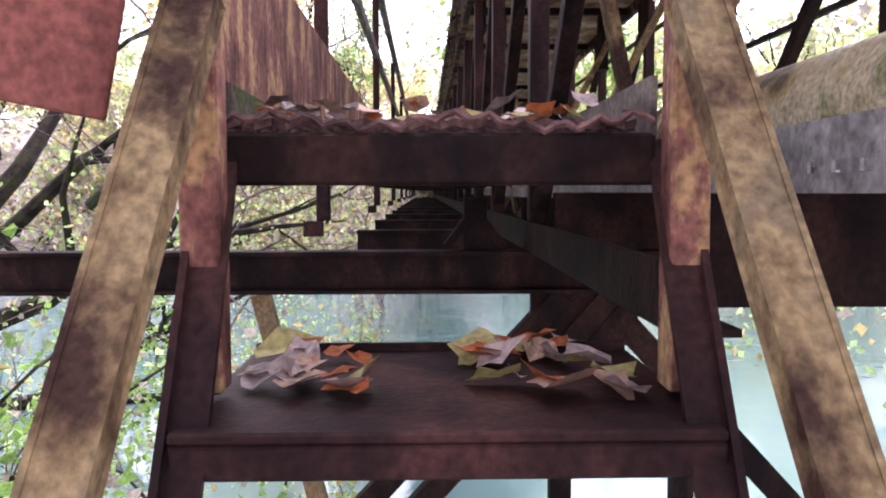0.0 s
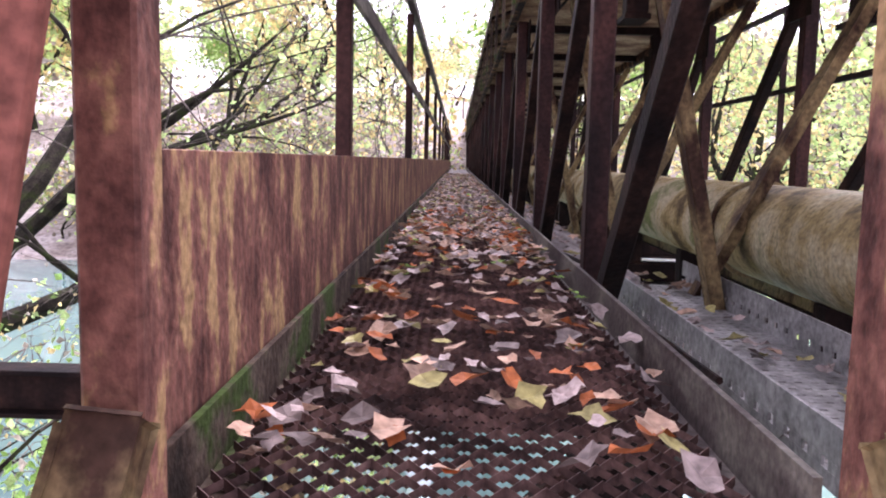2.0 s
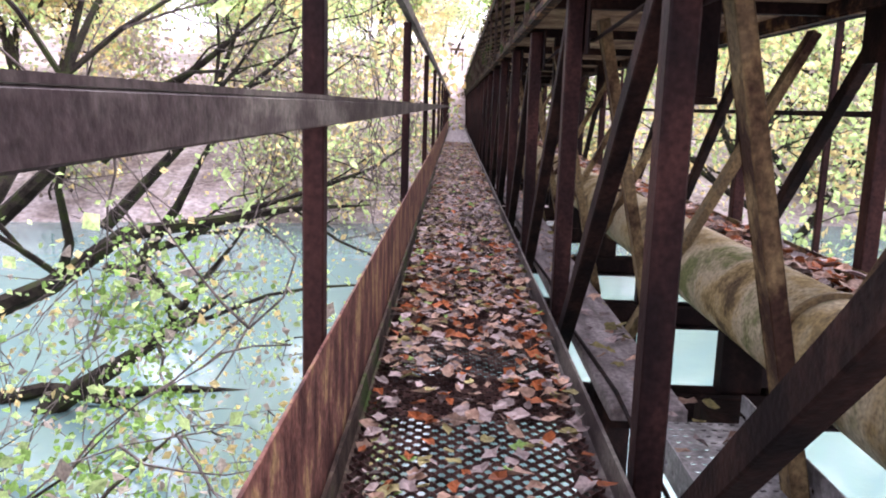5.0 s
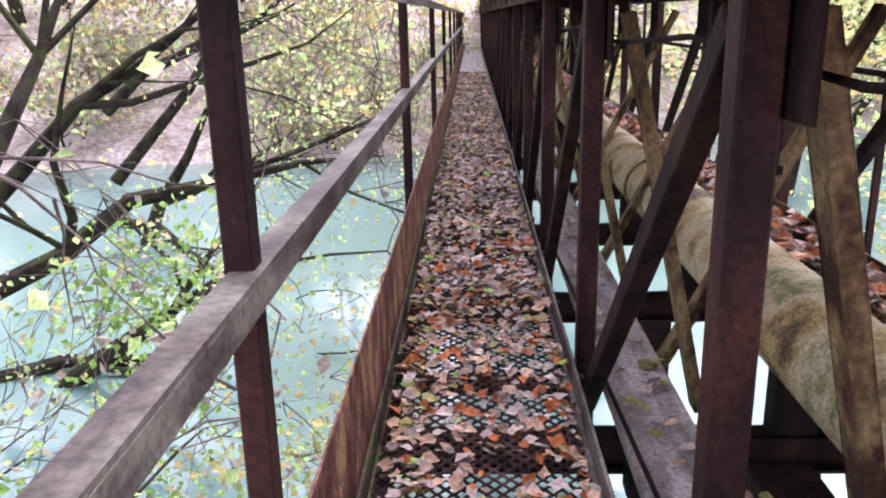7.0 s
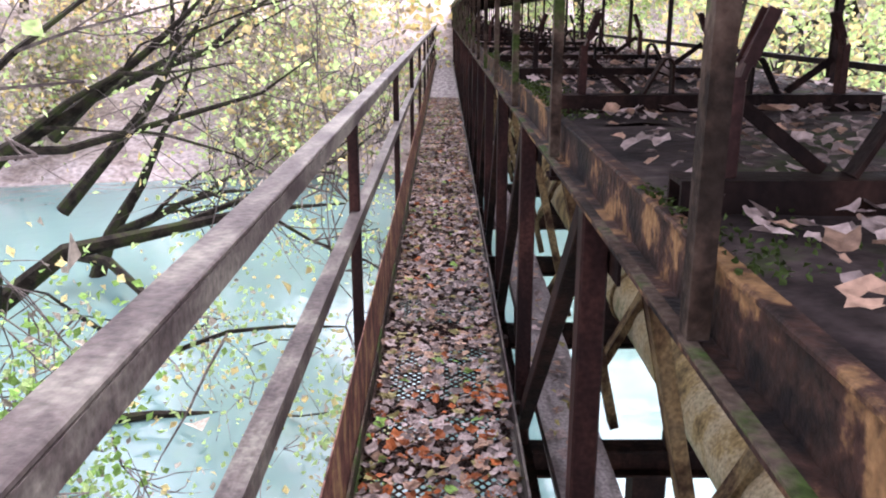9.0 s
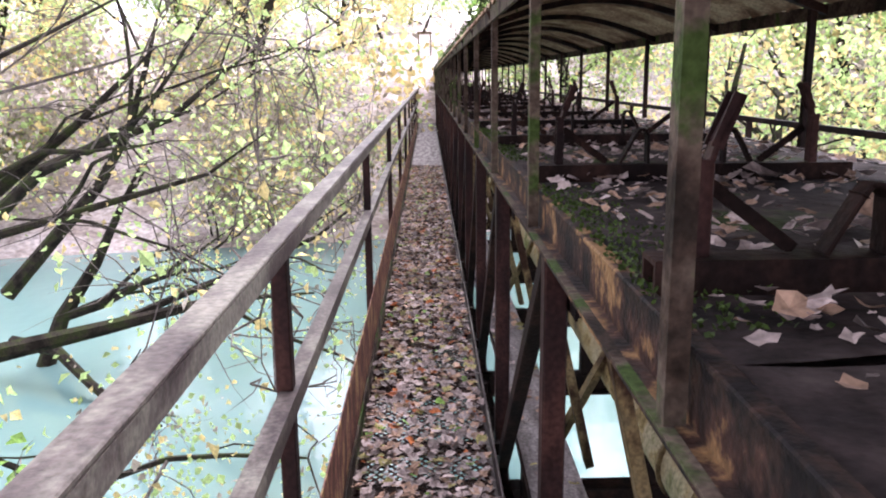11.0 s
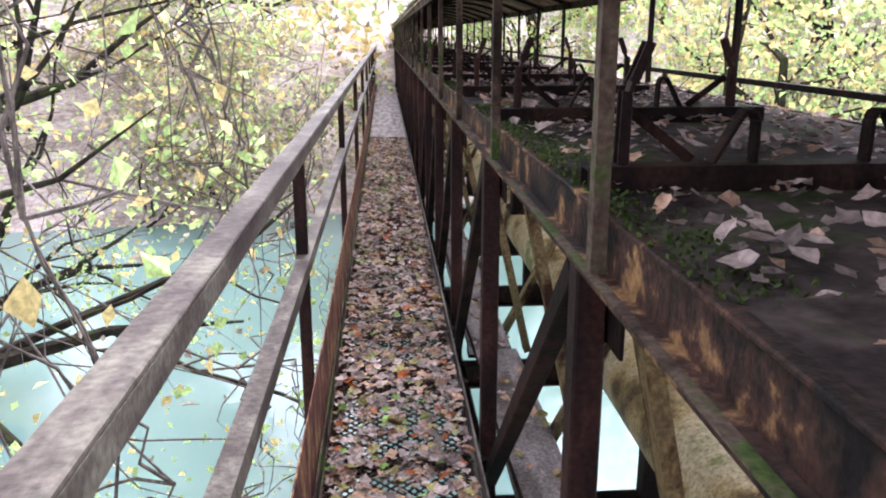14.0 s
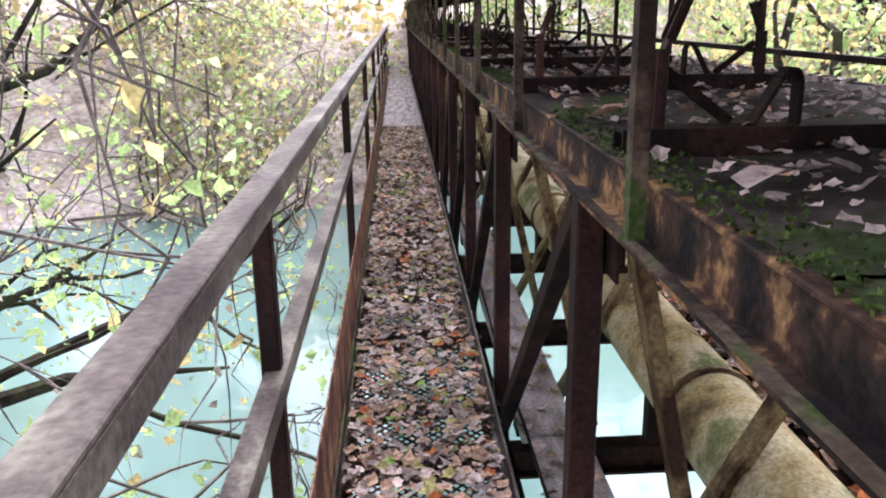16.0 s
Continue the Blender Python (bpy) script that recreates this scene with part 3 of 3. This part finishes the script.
tagged(new("leaf_litter", pile.mesh("leaf_litter", FALL)), "brown leaves heaped beside the pipe and planks", "leaves", kind="stuff")

pile = LeafPile(7)
for k in range(7000):
    y = 2.0 + 20 * r.random() ** 1.3
    x = 0.30 + 0.86 * r.random()
    pile.blade(Vector((x, y, 1.046)), r.uniform(0.010, 0.045), r.choice((1, 1, 0, 1, 1)), True)
for k in range(9000):
    y = 2.6 + 12 * r.random()
    if noise.noise((y * 1.2, 9, 0)) > -0.1:
        pile.blade(Vector((0.252 + abs(r.gauss(0, 0.06)), y, 1.038 + 0.006 * r.random())), 0.009, 5)
tagged(new("leaf_litter", pile.mesh("leaf_litter", FALL)), "dead leaves and moss on the conveyor bed", "leaves", kind="stuff")


def big_leaf(seed, at, size, mat, label, turn, group="large fallen leaves"):
    p = LeafPile(seed)
    p.blade(Vector((0, 0, 0)), size, 0, True)
    ob = tagged(new("fallen_leaf", p.mesh("fallen_leaf", [mat])), label, "leaf", group)
    ob.matrix_world = pose(*at, 0, 0, turn)


for k in range(80):
    y = Y0 + 0.08 + 2.6 * r.random()
    mat, word = r.choice(((FALL_RED, "orange"), (FALL_TAN, "tan"), (FALL_TAN, "tan"), (FALL_YELLOW, "yellow"), (FALL_GREY, "grey-brown")))
    big_leaf(100 + k, (r.choice((-1, 1)) * 0.19 * r.random() ** 0.5, y, 0.014), r.uniform(0.03, 0.058), mat, f"curled {word} leaf fallen on the metal grating", r.uniform(0, 360))
for k in range(38):
    mat, word = r.choice(((FALL_RED, "orange"), (FALL_TAN, "tan"), (FALL_YELLOW, "yellow"), (FALL_GREY, "grey-brown")))
    x = r.choice((-1, 1)) * r.uniform(0.05, 0.21)
    big_leaf(200 + k, (x, Y0 - RUN + r.uniform(0.10, 0.36), -RISE + 0.012), r.uniform(0.04, 0.085), mat, f"curled {word} leaf lying on the stair tread", r.uniform(0, 360), "leaves on the stair")
for k in range(22):
    big_leaf(300 + k, (0.31 + 0.5 * r.random(), 4.0 + 4.6 * r.random(), 1.052), r.uniform(0.05, 0.09), r.choice((FALL_TAN, FALL_GREY)), "dry pale brown leaf on the conveyor bed", r.uniform(0, 360), "leaves on the conveyor")
big_leaf(400, (-0.30, 1.11, -0.20), 0.06, FALL_YELLOW, "pale yellow leaf stuck to the sloping bar", 20)


# ---- trees ----
def grow(bm, twigs, r, p, d, length, radius, depth, ends, droop=0.0, spread=0.75):
    """A crooked limb with side limbs; the twig ends are gathered for leaves."""
    pts, rad = [p], [radius]
    n = 5
    dirs = d.normalized()
    for i in range(n):
        dirs = (dirs + Vector((r.gauss(0, 0.2), r.gauss(0, 0.2), r.gauss(0, 0.2) - droop))).normalized()
        q = pts[-1] + dirs * length / n
        if q.y < 21 and -0.5 < q.x < 0.7:
            q.x = -0.5 - 0.12 * r.random()
        elif q.y < 21 and 0.7 <= q.x < 2.4:
            q.x = 2.4 + 0.12 * r.random()
        pts.append(q)
        rad.append(radius * (1 - 0.93 * ((i + 1) / n) ** 1.3))
    add_tube(bm if radius > 0.012 else twigs, pts, rad, 7 if radius > 0.03 else 4)
    if depth == 0:
        ends += pts[1:]
        return
    for k in range(3 if depth > 1 else 4):
        i = r.randint(1 if k else n - 1, n - 1)
        side = Vector((r.gauss(0, 1), r.gauss(0, 1), r.gauss(0.1, 0.8))).normalized()
        grow(bm, twigs, r, pts[i], dirs + side * spread, length * r.uniform(0.5, 0.75), max(rad[i] * 0.6, 0.005), depth - 1, ends, droop, spread)
    ends += pts[3:]


def tree(seed, base, limbs, leaves, leaf, mats, depth, label, name="tree", droop=0.03, spread=0.75, cloud=0.25):
    r = random.Random(seed)
    t = thing(name, label, "tree" if name == "tree" else "shrub", at=base)
    bm, twigs, ends = bmesh.new(), bmesh.new(), []
    b = Vector(base)
    for off, d, length, radius in limbs:
        grow(bm, twigs, r, b + Vector(off), Vector(d), length, radius, depth, ends, droop, spread)
    if len(bm.verts):
        part("trunk", bm, BARK, t, "mossy dark trunk and limbs")
    else:
        bm.free()
    part("twig_tangle", twigs, TWIG, t, "thin grey twigs", "stuff")
    pile = LeafPile(seed)
    for k in range(leaves):
        e = r.choice(ends)
        at = e + Vector((r.gauss(0, cloud), r.gauss(0, cloud), r.gauss(0, cloud * 0.8)))
        if at.y < 21 and -0.42 < at.x < 2.3:
            continue
        m = r.random()
        pile.blade(at, leaf * r.uniform(0.6, 1.4), 0 if m < 0.62 else 1 if m < 0.86 else 2)
    part("crown", pile.mesh("crown", mats), None, t, "scattered autumn leaves", "stuff")
    return t


A, G, D = [LEAF_GREEN, LEAF_GOLD, LEAF_DRY], [LEAF_GOLD, LEAF_GREEN, LEAF_DRY], [LEAF_DEEP, LEAF_GREEN, LEAF_DRY]
# bare, mossy trees leaning over the river beside the bridge
tree(1, (-4.2, 4.5, -3.3), [((0, 0, 0), (0.1, 0.1, 1), 3.4, 0.16), ((0, 0, 1.6), (0.55, 0.7, 0.75), 4.6, 0.12), ((0, 0, 1.2), (0.5, 0.9, 0.25), 3.6, 0.08), ((0, 0, 2.2), (0.5, 0.2, 0.7), 3.0, 0.09)], 1900, 0.05, A, 4, "bare mossy tree leaning over the water")
tree(2, (-4.6, 8.5, -3.3), [((0, 0, 0), (0.2, 0.0, 1), 3.6, 0.15), ((0, 0, 1.8), (0.9, 0.5, 0.5), 4.2, 0.11), ((0, 0, 1.0), (0.8, 0.8, 0.1), 3.4, 0.08), ((0, 0, 2.4), (0.4, 0.8, 0.8), 4.0, 0.09)], 2400, 0.055, A, 4, "mossy tree with sparse yellow-green leaves")
tree(3, (-2.5, 3.0, -3.3), [((0, 0, 0), (-0.05, 0.1, 1), 3.0, 0.075), ((0, 0, 1.2), (0.3, 0.5, 0.8), 2.4, 0.04), ((0, 0, 1.6), (-0.4, 0.3, 0.7), 2.6, 0.04)], 500, 0.06, [LEAF_DRY, LEAF_GREEN, LEAF_DRY], 3, "thin bare riverside tree", droop=0.01)
tree(4, (-5.2, 13.0, -3.3), [((0, 0, 0), (0.2, 0.1, 1), 4.2, 0.14), ((0, 0, 2.0), (0.8, 0.3, 0.6), 4.4, 0.10), ((0, 0, 1.4), (0.9, -0.3, 0.3), 4.0, 0.08), ((0, 0, 3.0), (0.4, 0.4, 0.8), 4.0, 0.09)], 6000, 0.055, A, 3, "leaning tree with yellow-green autumn leaves")
# low green shrub growing up beside the walkway
tree(5, (-0.95, 4.3, -3.3), [((0.0, 0, 0), (0.2, 0.1, 1), 2.8, 0.03), ((0.05, 0.3, 0), (0.0, 0.3, 1), 2.7, 0.025), ((-0.2, -0.2, 0), (-0.2, 0.0, 1), 2.1, 0.025)], 5200, 0.055, D, 2, "green leafy shrub under the handrail", "shrub", cloud=0.16)
tree(6, (-1.5, 6.6, -3.3), [((0.0, 0, 0), (0.3, 0.1, 1), 1.9, 0.025), ((0.2, 0.5, 0), (0.0, 0.3, 1), 1.8, 0.025)], 2400, 0.052, A, 2, "yellow-green leafy shrub over the water", "shrub", cloud=0.18)
# trees beyond the conveyor
for k, (x, y, m) in enumerate(((6.5, 9, A), (8.5, 14, A), (5.5, 16, G), (8, 21, A))):
    tree(20 + k, (x, y, -3.3), [((0, 0, 0), (0, 0, 1), 4.0, 0.16), ((0, 0, 2.6), (-0.5, -0.2, 0.6), 3.4, 0.09), ((0, 0, 3.0), (0.5, 0.4, 0.8), 3.6, 0.09), ((0, 0, 2.2), (-0.3, 0.6, 0.5), 3.0, 0.07)], 3000, 0.11, m, 2, "autumn tree with pale yellow-green leaves", cloud=0.5)

# woods on the far bank: a few kinds, copied
kinds = []
for k, m in enumerate((A, G, D, [LEAF_GREEN, LEAF_DRY, LEAF_GOLD])):
    limbs = [((0, 0, 0), (0, 0, 1), 7.0, 0.2)] + [((0, 0, 1.5 + j), (math.cos(j * 2.4), math.sin(j * 2.4), 0.7), 3.6, 0.09) for j in range(5)]
    kinds.append(tree(50 + k, (-14 + k * 9.0, 27.0, land(-14 + k * 9.0, 27) - 0.1), limbs, 5200, 0.22, m, 2, "autumn woodland tree on the far bank", cloud=0.6))
r = random.Random(8)
for k in range(84):
    y = 24 + 55 * r.random() ** 1.2
    x = r.uniform(-1.0, 1.0) * (10 + y * 0.8)
    if abs(x - 0.7) < 2.6 and y < 46:
        continue
    z = land(x, y) - 0.15
    o = copy_thing(kinds[r.choice((0, 0, 1, 2, 3, 3))], pose(x, y, z, 0, 0, r.uniform(0, 360)))
    o.scale = (r.uniform(0.45, 0.85),) * 3
# brush along the far waterline
bush = tree(70, (-3.0, 21.5, land(-3, 21.5) - 0.1), [((0, 0, 0), (0.3, 0, 1), 2.0, 0.03), ((0.3, 0, 0), (-0.4, 0.2, 1), 1.8, 0.03), ((-0.3, 0.2, 0), (-0.6, -0.3, 0.8), 1.8, 0.03)], 1800, 0.12, [LEAF_DRY, LEAF_GREEN, LEAF_GOLD], 2, "tangled bare brush at the waterline", "shrub", cloud=0.3)
for k in range(30):
    x = r.uniform(-26, 26)
    y = 20.8 + r.random() * 5 + (x * 0.10 if x > 0 else x * 0.05)
    o = copy_thing(bush, pose(x, y, land(x, y) - 0.1, 0, 0, r.uniform(0, 360)))
    o.scale = (r.uniform(0.7, 1.3),) * 3
# portal at the far end of the walkway
portal = thing("end_portal", "pale steel portal frame at the far end", "frame", at=(0, 40.0, 0))
for x in (-0.34, 0.2):
    part("post", boxm(x - 0.03, x + 0.03, 39.97, 40.03, -0.05, 3.2), OCHRE, portal)
part("lintel", boxm(-0.4, 0.26, 39.95, 40.05, 3.2005, 3.3), OCHRE, portal)
